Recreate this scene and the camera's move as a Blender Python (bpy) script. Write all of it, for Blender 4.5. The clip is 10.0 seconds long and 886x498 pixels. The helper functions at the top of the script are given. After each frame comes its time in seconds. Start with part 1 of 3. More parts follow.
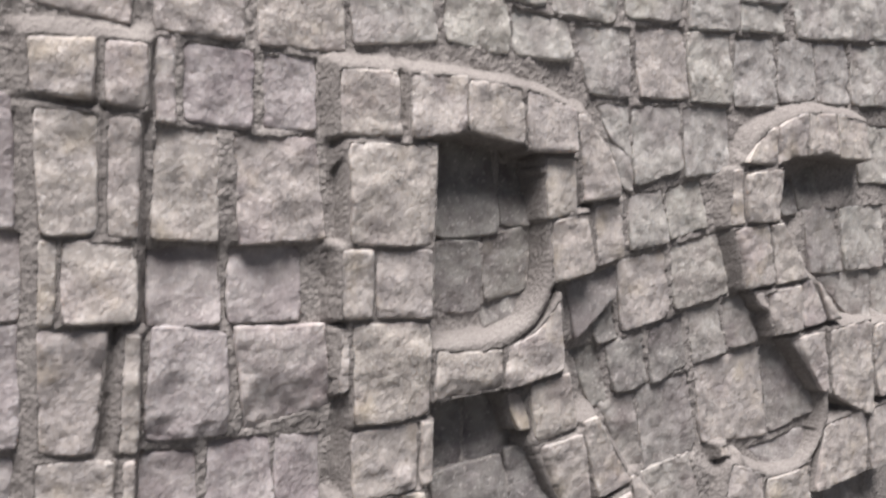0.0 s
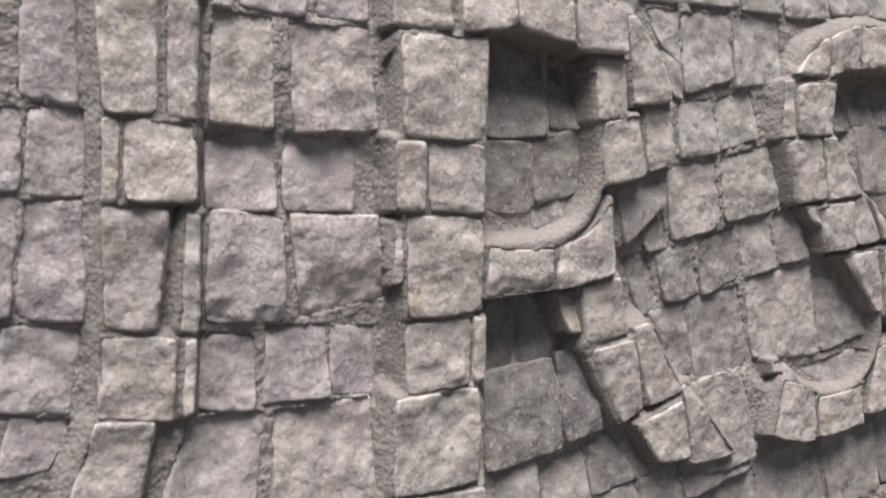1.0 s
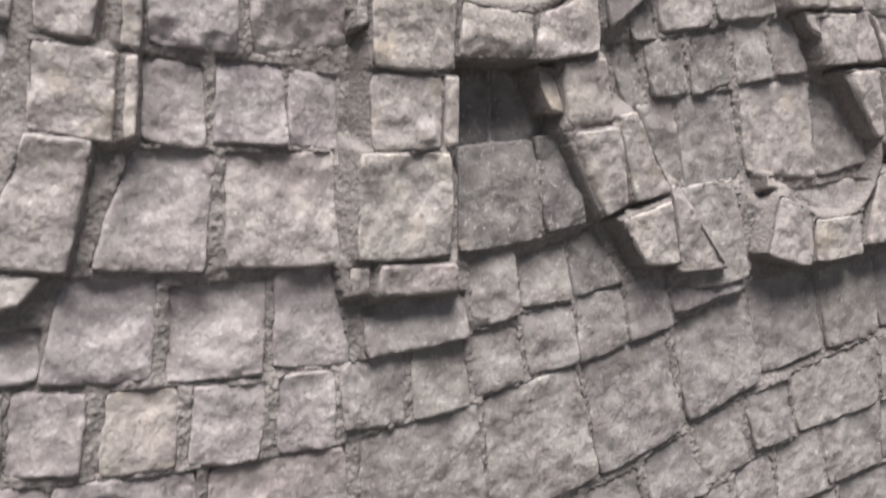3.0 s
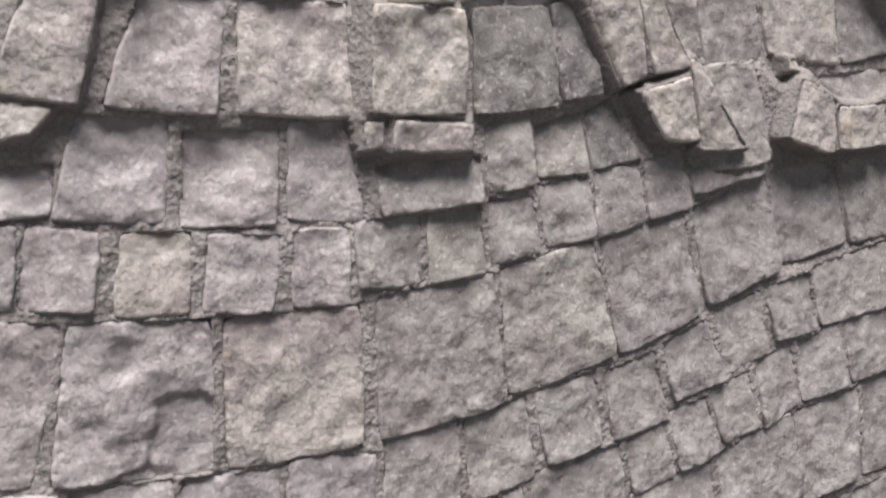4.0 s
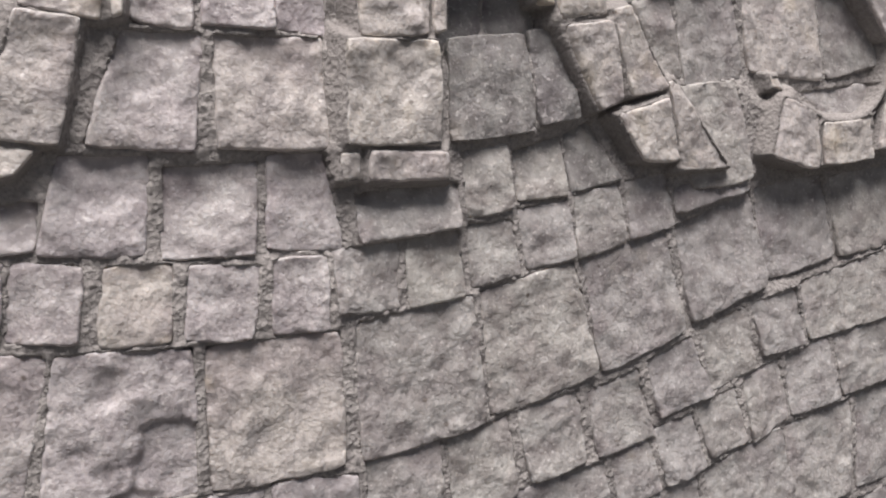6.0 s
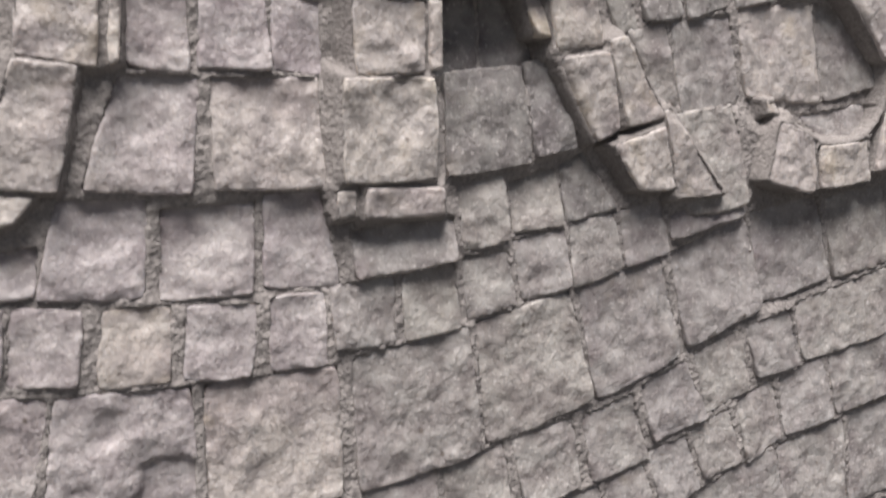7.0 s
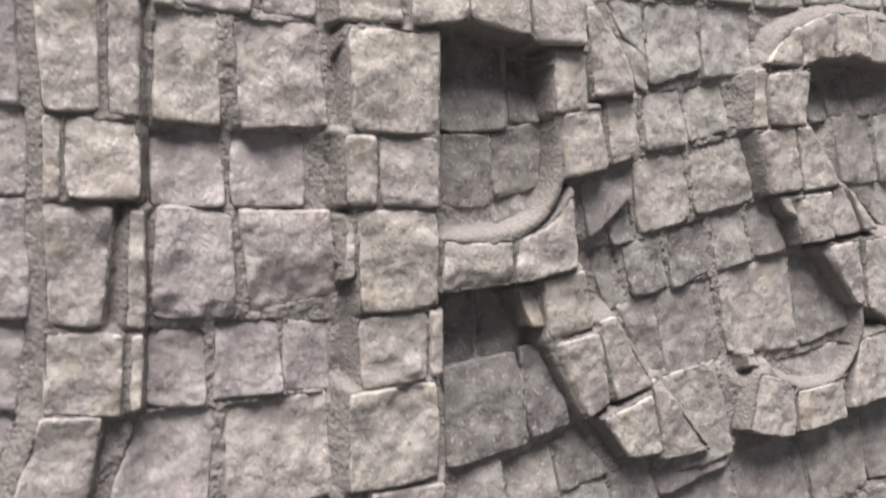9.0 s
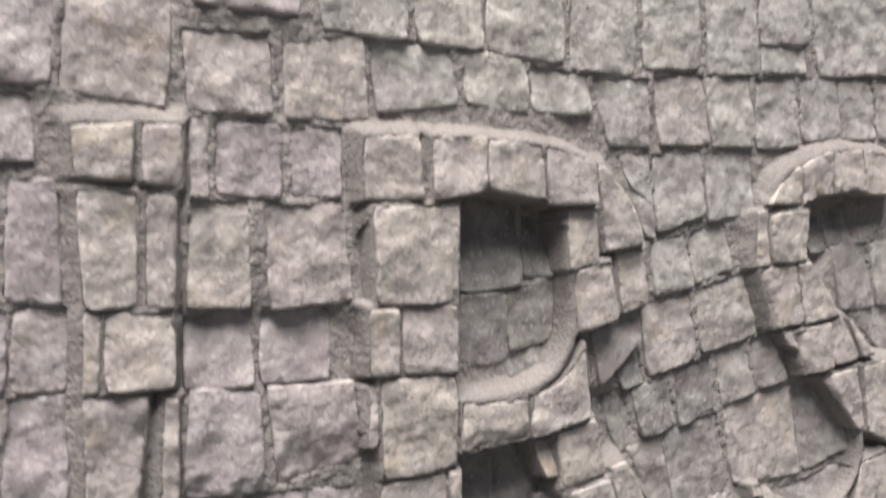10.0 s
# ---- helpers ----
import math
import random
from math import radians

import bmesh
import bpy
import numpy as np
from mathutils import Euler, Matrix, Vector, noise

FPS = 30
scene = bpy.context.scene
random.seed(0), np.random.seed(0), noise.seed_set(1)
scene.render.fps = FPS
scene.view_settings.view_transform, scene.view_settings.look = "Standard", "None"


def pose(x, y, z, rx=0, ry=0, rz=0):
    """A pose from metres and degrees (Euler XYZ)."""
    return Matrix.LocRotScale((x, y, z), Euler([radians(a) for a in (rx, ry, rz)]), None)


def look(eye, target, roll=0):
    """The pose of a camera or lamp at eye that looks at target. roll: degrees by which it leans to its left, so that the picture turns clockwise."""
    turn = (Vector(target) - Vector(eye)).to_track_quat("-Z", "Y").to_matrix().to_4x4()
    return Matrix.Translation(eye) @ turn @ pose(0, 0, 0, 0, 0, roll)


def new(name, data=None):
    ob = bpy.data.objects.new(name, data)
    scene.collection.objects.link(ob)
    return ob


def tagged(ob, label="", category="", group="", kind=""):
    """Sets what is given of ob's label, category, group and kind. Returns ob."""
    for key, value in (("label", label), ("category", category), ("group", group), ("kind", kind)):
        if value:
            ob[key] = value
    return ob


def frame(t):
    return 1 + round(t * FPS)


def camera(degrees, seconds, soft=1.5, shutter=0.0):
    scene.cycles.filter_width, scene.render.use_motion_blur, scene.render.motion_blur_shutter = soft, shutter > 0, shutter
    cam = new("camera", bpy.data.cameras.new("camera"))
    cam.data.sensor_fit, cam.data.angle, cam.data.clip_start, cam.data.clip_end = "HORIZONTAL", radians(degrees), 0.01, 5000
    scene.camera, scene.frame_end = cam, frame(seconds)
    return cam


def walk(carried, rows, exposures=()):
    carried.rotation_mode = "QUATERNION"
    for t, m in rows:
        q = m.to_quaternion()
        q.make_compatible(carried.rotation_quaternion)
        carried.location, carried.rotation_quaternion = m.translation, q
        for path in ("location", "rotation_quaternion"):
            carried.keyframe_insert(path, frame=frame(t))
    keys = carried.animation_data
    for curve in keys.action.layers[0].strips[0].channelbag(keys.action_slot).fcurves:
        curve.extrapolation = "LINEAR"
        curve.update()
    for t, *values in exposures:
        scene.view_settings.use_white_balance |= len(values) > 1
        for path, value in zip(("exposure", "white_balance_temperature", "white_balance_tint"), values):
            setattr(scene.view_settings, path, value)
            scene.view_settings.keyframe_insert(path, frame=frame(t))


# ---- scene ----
cam = camera(57.00, 10.0, soft=1.9, shutter=0.6)
PATH = [
    (0, (0.00547, -0.15019, 1.49416), (0.15554, 0.10933, 1.48279), 1.12),
    (0.5, (0.00272, -0.14763, 1.48266), (0.14919, 0.11390, 1.47049), 0.66),
    (1, (0.00135, -0.14921, 1.47486), (0.14146, 0.11559, 1.45910), 0.55),
    (1.5, (0.00815, -0.14834, 1.46351), (0.15027, 0.11537, 1.44752), 0.49),
    (2, (0.00660, -0.14481, 1.45386), (0.15186, 0.11711, 1.43651), 0.53),
    (2.5, (0.00862, -0.14301, 1.44253), (0.15278, 0.11932, 1.42248), 0.89),
    (3.8, (0.01282, -0.14539, 1.40864), (0.14748, 0.12178, 1.38659), -0.05),
    (4, (0.01148, -0.14381, 1.40457), (0.14664, 0.12274, 1.37840), 0.30),
    (4.5, (0.01311, -0.14419, 1.39927), (0.14695, 0.12294, 1.37230), 0.02),
    (5, (0.01455, -0.14587, 1.40209), (0.14594, 0.12255, 1.37589), -0.13),
    (5.5, (0.01527, -0.14745, 1.40528), (0.14495, 0.12186, 1.37972), -0.05),
    (5.7, (0.01665, -0.14973, 1.40741), (0.14562, 0.12007, 1.38346), -0.37),
    (7, (0.01899, -0.15162, 1.42079), (0.14579, 0.11826, 1.38789), -0.52),
    (7.5, (0.01677, -0.15338, 1.43778), (0.14546, 0.11613, 1.40945), -0.46),
    (8, (0.01776, -0.15466, 1.45086), (0.14655, 0.11547, 1.42971), -0.22),
    (8.5, (0.01707, -0.15621, 1.46052), (0.14724, 0.11359, 1.44427), -0.44),
    (9, (0.01417, -0.15534, 1.47232), (0.14673, 0.11344, 1.45885), -0.38),
    (9.5, (0.01167, -0.15336, 1.48619), (0.14540, 0.11492, 1.47422), -0.52),
    (10, (0.00638, -0.15712, 1.50340), (0.14246, 0.11016, 1.49714), -0.25),
]
walk(cam, [(t, look(eye, target, roll)) for t, eye, target, roll in PATH], [(0, 0.19, 6550, 14), (1, 0.13, 6550, 14), (2, 0.19, 6550, 14), (2.5, 0.28, 6550, 14), (4.5, 0.16, 6500, 14), (7, 0.18, 6600, 14), (8.5, 0.27, 6650, 13), (10, 0.24, 6650, 13)])

# ---- world and light ----
SUN_FROM = Vector((-0.55, -1.0, 3.1)).normalized()
world = bpy.data.worlds.new("world")
scene.world = world
world.use_nodes = True
wn = world.node_tree.nodes
sky = wn.new("ShaderNodeTexSky")
sky.sky_type, sky.sun_disc = "NISHITA", False
sky.sun_elevation = math.asin(SUN_FROM.z)
sky.sun_rotation = math.atan2(SUN_FROM.x, SUN_FROM.y)
sky.air_density, sky.dust_density, sky.ozone_density = 1.0, 3.0, 1.0
wn["Background"].inputs["Strength"].default_value = 0.018
world.node_tree.links.new(sky.outputs[0], wn["Background"].inputs["Color"])

lamp = bpy.data.lights.new("sun", "SUN")
lamp.energy, lamp.angle, lamp.color = 5.0, radians(38), (1.0, 0.96, 0.92)
sun = new("sun", lamp)
sun.matrix_world = look(SUN_FROM * 3, (0, 0, 0))

# ---- materials ----


def material(name):
    m = bpy.data.materials.new(name)
    m.use_nodes = True
    return m, m.node_tree.nodes, m.node_tree.links, m.node_tree.nodes["Principled BSDF"]


def noise_node(n, l, coords, scale, detail, rough, lac=2.0):
    k = n.new("ShaderNodeTexNoise")
    k.inputs["Scale"].default_value, k.inputs["Detail"].default_value = scale, detail
    k.inputs["Roughness"].default_value, k.inputs["Lacunarity"].default_value = rough, lac
    l.new(coords, k.inputs["Vector"])
    return k.outputs["Fac"]


def ramp(n, l, fac, *stops):
    r = n.new("ShaderNodeValToRGB")
    while len(r.color_ramp.elements) < len(stops):
        r.color_ramp.elements.new(0.5)
    for e, (p, c) in zip(r.color_ramp.elements, stops):
        e.position, e.color = p, (*c, 1)
    l.new(fac, r.inputs["Fac"])
    return r.outputs["Color"]


def mix(n, l, kind, fac, a, b):
    k = n.new("ShaderNodeMix")
    k.data_type, k.blend_type = "RGBA", kind
    for v, i in ((fac, 0), (a, 6), (b, 7)):
        if isinstance(v, (int, float)):
            k.inputs[i].default_value = v
        elif isinstance(v, tuple):
            k.inputs[i].default_value = (*v, 1)
        else:
            l.new(v, k.inputs[i])
    return k.outputs[2]


def bumped(n, l, bsdf, layers, facets=None, tilt=0.0):
    """Relief from layers of height; facets: a random colour for each crystal, which tilts its face a little."""
    last = None
    for height, strength, distance in layers:
        b = n.new("ShaderNodeBump")
        b.inputs["Strength"].default_value, b.inputs["Distance"].default_value = strength, distance
        l.new(height, b.inputs["Height"])
        if last:
            l.new(last, b.inputs["Normal"])
        last = b.outputs["Normal"]
    if facets:
        lean, turned = n.new("ShaderNodeVectorMath"), n.new("ShaderNodeVectorMath")
        lean.operation, turned.operation = "MULTIPLY_ADD", "ADD"
        l.new(facets, lean.inputs[0])
        lean.inputs[1].default_value, lean.inputs[2].default_value = (tilt,) * 3, (-tilt / 2,) * 3
        l.new(last, turned.inputs[0])
        l.new(lean.outputs[0], turned.inputs[1])
        unit = n.new("ShaderNodeVectorMath")
        unit.operation = "NORMALIZE"
        l.new(turned.outputs[0], unit.inputs[0])
        last = unit.outputs[0]
    l.new(last, bsdf.inputs["Normal"])


def marble(name, dark, light, stain, stain_from):
    """Split white marble: crystalline grain, grey clouds, a few ochre stains, a tint of its own for each stone."""
    m, n, l, bsdf = material(name)
    tc, info = n.new("ShaderNodeTexCoord"), n.new("ShaderNodeObjectInfo")
    off = n.new("ShaderNodeVectorMath")
    off.operation = "MULTIPLY_ADD"
    l.new(info.outputs["Random"], off.inputs[0])
    off.inputs[1].default_value = (3.1, 1.7, 2.3)
    l.new(tc.outputs["Object"], off.inputs[2])
    p = off.outputs[0]
    warp = n.new("ShaderNodeTexNoise")
    warp.inputs["Scale"].default_value, warp.inputs["Detail"].default_value = 260, 2
    l.new(p, warp.inputs["Vector"])
    bent = n.new("ShaderNodeVectorMath")
    bent.operation = "MULTIPLY_ADD"
    l.new(warp.outputs["Color"], bent.inputs[0])
    bent.inputs[1].default_value = (0.0006, 0.0006, 0.0006)
    l.new(p, bent.inputs[2])
    v = bent.outputs[0]
    cloud = noise_node(n, l, v, 210, 2, 0.5)
    milk = noise_node(n, l, v, 520, 3, 0.55)
    grain = noise_node(n, l, p, 1500, 3, 0.6)
    blotch = noise_node(n, l, p, 90, 4, 0.55)
    crystal = n.new("ShaderNodeTexVoronoi")
    crystal.inputs["Scale"].default_value, crystal.inputs["Randomness"].default_value = 1700, 1.0
    l.new(v, crystal.inputs["Vector"])
    tone = n.new("ShaderNodeSeparateColor")
    l.new(crystal.outputs["Color"], tone.inputs[0])
    base = ramp(n, l, cloud, (0.32, dark), (0.68, light))
    base = mix(n, l, "MULTIPLY", 1.0, base, ramp(n, l, tone.outputs[1], (0.0, (0.96, 0.96, 0.963)), (0.5, (1.0, 1.0, 1.0)), (1.0, (1.03, 1.03, 1.03))))
    base = mix(n, l, "SCREEN", ramp(n, l, milk, (0.5, (0, 0, 0)), (0.7, (0.26, 0.26, 0.26))), base, (0.5, 0.49, 0.475))
    base = mix(n, l, "MULTIPLY", 0.16, base, ramp(n, l, grain, (0.3, (0.76, 0.755, 0.76)), (0.6, (1.06, 1.06, 1.06))))
    fleck = noise_node(n, l, v, 1050, 2, 0.5)
    base = mix(n, l, "MIX", ramp(n, l, fleck, (0.6, (0, 0, 0)), (0.7, (0.55, 0.55, 0.55))), base, (0.82, 0.81, 0.79))
    violet = noise_node(n, l, p, 55, 3, 0.5)
    base = mix(n, l, "MULTIPLY", ramp(n, l, violet, (0.5, (0, 0, 0)), (0.68, (0.75, 0.75, 0.75))), base, (0.86, 0.82, 0.85))
    base = mix(n, l, "MIX", ramp(n, l, blotch, (stain_from, (0, 0, 0)), (stain_from + 0.16, (0.5, 0.5, 0.5))), base, stain)
    own = ramp(n, l, info.outputs["Random"], (0.0, (0.89, 0.865, 0.88)), (0.25, (0.97, 0.955, 0.94)), (0.5, (0.92, 0.895, 0.905)), (0.75, (1.02, 1.0, 0.97)), (1.0, (0.95, 0.93, 0.94)))
    base = mix(n, l, "MULTIPLY", 1.0, base, own)
    specks = n.new("ShaderNodeTexVoronoi")
    specks.inputs["Scale"].default_value = 70
    l.new(v, specks.inputs["Vector"])
    base = mix(n, l, "MIX", ramp(n, l, specks.outputs["Distance"], (0.025, (0.75, 0.75, 0.75)), (0.05, (0, 0, 0))), base, (0.16, 0.13, 0.11))
    l.new(base, bsdf.inputs["Base Color"])
    rough = n.new("ShaderNodeMapRange")
    rough.inputs["To Min"].default_value, rough.inputs["To Max"].default_value = 0.34, 0.68
    l.new(tone.outputs[0], rough.inputs["Value"])
    l.new(rough.outputs[0], bsdf.inputs["Roughness"])
    bsdf.inputs["Specular IOR Level"].default_value = 0.42
    bsdf.inputs["Subsurface Weight"].default_value = 0.4
    bsdf.inputs["Subsurface Radius"].default_value = (1.0, 0.92, 0.84)
    bsdf.inputs["Subsurface Scale"].default_value = 0.0014
    lump = noise_node(n, l, p, 560, 2, 0.5)
    mid = noise_node(n, l, p, 300, 3, 0.5)
    bumped(n, l, bsdf, ((mid, 0.26, 0.0009), (lump, 0.4, 0.0008), (grain, 0.42, 0.0004)), crystal.outputs["Color"], 0.22)
    return m


def mortar_material(name, grit, dark, light):
    """Sandy lime mortar with pits and coarse grains; grit: how coarse."""
    m, n, l, bsdf = material(name)
    p = n.new("ShaderNodeTexCoord").outputs["Object"]
    sand = noise_node(n, l, p, 1150, 4, 0.62)
    cloud = noise_node(n, l, p, 60, 4, 0.6)
    base = ramp(n, l, cloud, (0.3, dark), (0.7, light))
    base = mix(n, l, "MULTIPLY", 0.85 * grit, base, ramp(n, l, sand, (0.33, (0.68, 0.67, 0.68)), (0.62, (1.1, 1.09, 1.08))))
    l.new(base, bsdf.inputs["Base Color"])
    bsdf.inputs["Roughness"].default_value = 0.95
    bsdf.inputs["Specular IOR Level"].default_value = 0.15
    pits = n.new("ShaderNodeTexVoronoi")
    pits.inputs["Scale"].default_value = 1000
    l.new(p, pits.inputs["Vector"])
    bumped(n, l, bsdf, ((sand, 0.62 * grit, 0.0008), (pits.outputs["Distance"], 0.45 * grit, 0.0006)))
    return m


# For the unseen ground: kept dark so little light bounces up the wall.
def ground_material():
    m, n, l, bsdf = material("unseen_ground")
    p = n.new("ShaderNodeTexCoord").outputs["Object"]
    base = ramp(n, l, noise_node(n, l, p, 3, 6, 0.6), (0.3, (0.04, 0.038, 0.036)), (0.7, (0.07, 0.068, 0.064)))
    l.new(base, bsdf.inputs["Base Color"])
    bsdf.inputs["Roughness"].default_value = 0.9
    return m


GREY = marble("grey_white_marble", (0.378, 0.358, 0.351), (0.592, 0.588, 0.57), (0.45, 0.42, 0.35), 0.62)
# The grey marble lightened, for the stronger light high on the wall.
LIT_GREY = marble("lit_grey_marble", (0.45, 0.44, 0.425), (0.68, 0.685, 0.66), (0.52, 0.49, 0.42), 0.62)
# Lilac tint of the left stones, its tone raised for stronger light there.
LILAC_LIT = marble("lilac_lit_marble", (0.457, 0.425, 0.434), (0.695, 0.672, 0.67), (0.52, 0.47, 0.40), 0.64)
# The letters' own cream; also lends some field stones the stronger upper-left light.
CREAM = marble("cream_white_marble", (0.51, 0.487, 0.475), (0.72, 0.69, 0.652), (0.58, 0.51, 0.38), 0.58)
# Grey marble darkened: shade of holes and overhangs put into the colour.
SHADED = marble("shaded_grey_marble", (0.26, 0.25, 0.247), (0.455, 0.455, 0.44), (0.36, 0.33, 0.28), 0.62)
MORTAR = mortar_material("mortar", 1.0, (0.385, 0.364, 0.353), (0.515, 0.49, 0.472))
RIM = mortar_material("smoothed_mortar", 0.75, (0.315, 0.296, 0.286), (0.415, 0.393, 0.378))
DARK_GROUND = ground_material()

# ---- shapes ----
MM = 0.001
FACES = {"J": -1.9, "R": -3.4, "S": -1.8}   # y of the letters' faces, mm


def field(x):
    """y of the field stones' faces along the wall, mm: it falls back a little towards its far end."""
    return 1.4 + 0.0133 * x


ORIGIN = Vector((0.1, 0.0, 1.45))
rng = np.random.default_rng(7)
LATTICE = rng.permutation(256)
GRADS = rng.normal(size=(256, 3))
GRADS /= np.linalg.norm(GRADS, axis=1)[:, None]


def perlin(p):
    """Gradient noise at the points p (n x 3), about -0.7 to 0.7."""
    i = np.floor(p).astype(int)
    f = p - i
    u = f * f * f * (f * (f * 6 - 15) + 10)
    total = np.zeros(len(p))
    for dx in (0, 1):
        for dy in (0, 1):
            for dz in (0, 1):
                h = LATTICE[(LATTICE[(LATTICE[(i[:, 0] + dx) & 255] + i[:, 1] + dy) & 255] + i[:, 2] + dz) & 255]
                d = (GRADS[h] * (f - (dx, dy, dz))).sum(axis=1)
                wx, wy, wz = (u[:, k] if b else 1 - u[:, k] for k, b in ((0, dx), (1, dy), (2, dz)))
                total += wx * wy * wz * d
    return total


def fractal(x, z, seed, size, octaves, gain=0.5):
    """Noise over the wall's plane with features of that size in mm."""
    total, amp = 0.0, 1.0
    for k in range(octaves):
        q = np.stack((x / size, np.full_like(x, seed * 7.13 + k * 3.7), z / size), axis=1)
        total, amp, size = total + amp * perlin(q), amp * gain, size / 2.03
    return total


def mesh_from(name, verts, faces, mat):
    me = bpy.data.meshes.new(name)
    me.vertices.add(len(verts))
    me.vertices.foreach_set("co", np.asarray(verts, dtype=np.float32).ravel())
    faces = np.asarray(faces, dtype=np.int32)
    me.loops.add(faces.size)
    me.loops.foreach_set("vertex_index", faces.ravel())
    me.polygons.add(len(faces))
    me.polygons.foreach_set("loop_start", np.arange(0, faces.size, 4, dtype=np.int32))
    me.polygons.foreach_set("use_smooth", np.ones(len(faces), dtype=bool))
    me.materials.append(mat)
    me.update(calc_edges=True)
    me.validate()
    return me


def grid_faces(nx, nz):
    i = (np.arange(nz - 1)[:, None] * nx + np.arange(nx - 1)[None, :]).ravel()
    return np.stack((i, i + 1, i + 1 + nx, i + nx), axis=1)


letters, OUTLINES = {}, {"": [], "J": [], "R": [], "S": []}
COUNT = [0]
RINGS, HOLES = [], []


def mortar_ring(key, x, z, rx, rz, start, end, thick, power=3.0, hole=True, drop=0.0):
    """A curved rim of mortar on a letter: part of a rounded-off ring, in mm and degrees; drop: mm below the letter's face."""
    turn = np.radians(np.linspace(start, end, 24))
    c, s = np.cos(turn), np.sin(turn)
    bend = 2 / power
    inner = np.stack((x + rx * np.sign(c) * abs(c) ** bend, z + rz * np.sign(s) * abs(s) ** bend), axis=1)
    outer = np.stack((x + (rx + thick) * np.sign(c) * abs(c) ** bend, z + (rz + thick) * np.sign(s) * abs(s) ** bend), axis=1)
    RINGS.append((key, np.concatenate((outer, inner[::-1])), drop))
    if hole:
        HOLES.append((x, z, rx, rz, power))


def stone(parent, x, z, w, h, turn=0, lean=0, tx=0, tz=0, proud=0.0, rough=1.0, tip=0.0, under=0.0, bow_t=0.0, bow_r=0.0, bow_b=0.0, bow_l=0.0, lumps=(), breaks=(), rolls="", pale=False, shaded=False):
    """One hand-cut stone. Centre, width and height in mm in the wall's plane; turn and lean of its sides in degrees;
    tx, tz: how far it is out of true, in mm; proud: mm that its face stands before its neighbours'; tip: mm that its
    lower edge comes forward; under: share of its height that is broken back below; bow: mm by which a side bulges out;
    lumps: (across, up, radius, mm) swellings or hollows of its face; breaks: (across, up, radius, mm) where the face
    has flaked off along a sharp edge; rolls: the sides (l, r, t, b) that are rounded over; pale: of the creamier
    marble, at the upper left partly for the stronger light; the last flag: shade of a recess or overhang put into a
    darker marble colour."""
    COUNT[0] += 1
    seed = COUNT[0]
    r = np.random.default_rng(seed)
    key = next((k for k, ob in letters.items() if ob is parent), "")
    w, h = w + (0.25 if x < -34 else 0.35), h + (0.45 if key else 0.8 if x < -34 else 1.3)
    a = np.array((math.cos(radians(turn)), math.sin(radians(turn)))) * w / 2
    b = np.array((-math.sin(radians(turn + lean)), math.cos(radians(turn + lean)))) * h / 2
    ua, ub = a / np.linalg.norm(a), b / np.linalg.norm(b)
    e = np.array((tx, tz))

    def place(s, t):
        along = (1 - t * t) * (bow_r * (1 + s) - bow_l * (1 - s)) / 2
        up = (1 - s * s) * (bow_t * (1 + t) - bow_b * (1 - t)) / 2
        return [a[i] * s + b[i] * t + e[i] * s * t + ua[i] * along + ub[i] * up for i in (0, 1)]

    c, one = np.linspace(-1, 1, 7)[:-1], np.ones(6)
    ex, ez = place(np.concatenate((c, one, -c, -one)), np.concatenate((-one, c, one, -c)))
    outline = np.stack((ex + x, ez + z), axis=1)
    step = 0.42
    nx, nz = max(8, int(w / step)), max(8, int(h / step))
    s, t = np.meshgrid(np.linspace(-1, 1, nx), np.linspace(-1, 1, nz))
    s, t = s.ravel(), t.ravel()
    s, t = np.sign(s) * (1 - (1 - abs(s)) ** 1.25), np.sign(t) * (1 - (1 - abs(t)) ** 1.25)
    edge = np.minimum((1 - abs(s)) * w / 2, (1 - abs(t)) * h / 2)
    soft = r.uniform(0.03, 0.14)
    px, pz = place(s * np.sqrt(1 - soft * t ** 6), t * np.sqrt(1 - soft * s ** 6))
    px, pz = px + 0.5 * fractal(px + x, pz + z, seed, 8, 3, 0.5), pz + 0.5 * fractal(px + x, pz + z, seed + 400, 8, 3, 0.5)
    radius = r.uniform(0.25, 0.7)
    q = 1 - np.clip(edge / radius, 0, 1)
    y = radius * (1 - np.sqrt(1 - q * q))
    y += 0.9 * np.clip(1 - edge / 1.6, 0, 1) * np.clip(fractal(px, pz, seed + 60, 3.2, 3, 0.6), 0, 1)
    y -= rough * (1.1 * fractal(px, pz, seed, 11, 2) + 0.44 * fractal(px, pz, seed + 50, 4.2, 2) + 0.1 * fractal(px, pz, seed + 70, 1.9, 1))
    y += (r.uniform(0.0, 0.4) + tip / 2 + (0.1 if key else 0.2 if x < -34 else 0.45)) * t + r.uniform(-0.3, 0.3) * s
    if under:
        y += (4.0 * under + 0.2) * np.clip((2 * under - 1 - t - 0.5 * fractal(px, pz, seed + 20, 5, 2)) / (2 * under), 0, 1) ** 1.2
    level = (FACES[key] if key else field(x)) - proud + r.uniform(-0.35, 0.35)
    OUTLINES[key].append((outline, level, level + 1.5 + 3.6 * under + 0.6 * abs(tip) + sum(b[3] for b in breaks) + sum(max(0, -k[3]) for k in lumps), 2.6 * under))
    for ls, lt, lr, mm in lumps:
        y -= mm * np.clip(1.6 - 1.6 * np.hypot(s - ls, t - lt) / lr + 0.35 * fractal(px, pz, seed + 33, 4, 2), 0, 1) ** 1.5
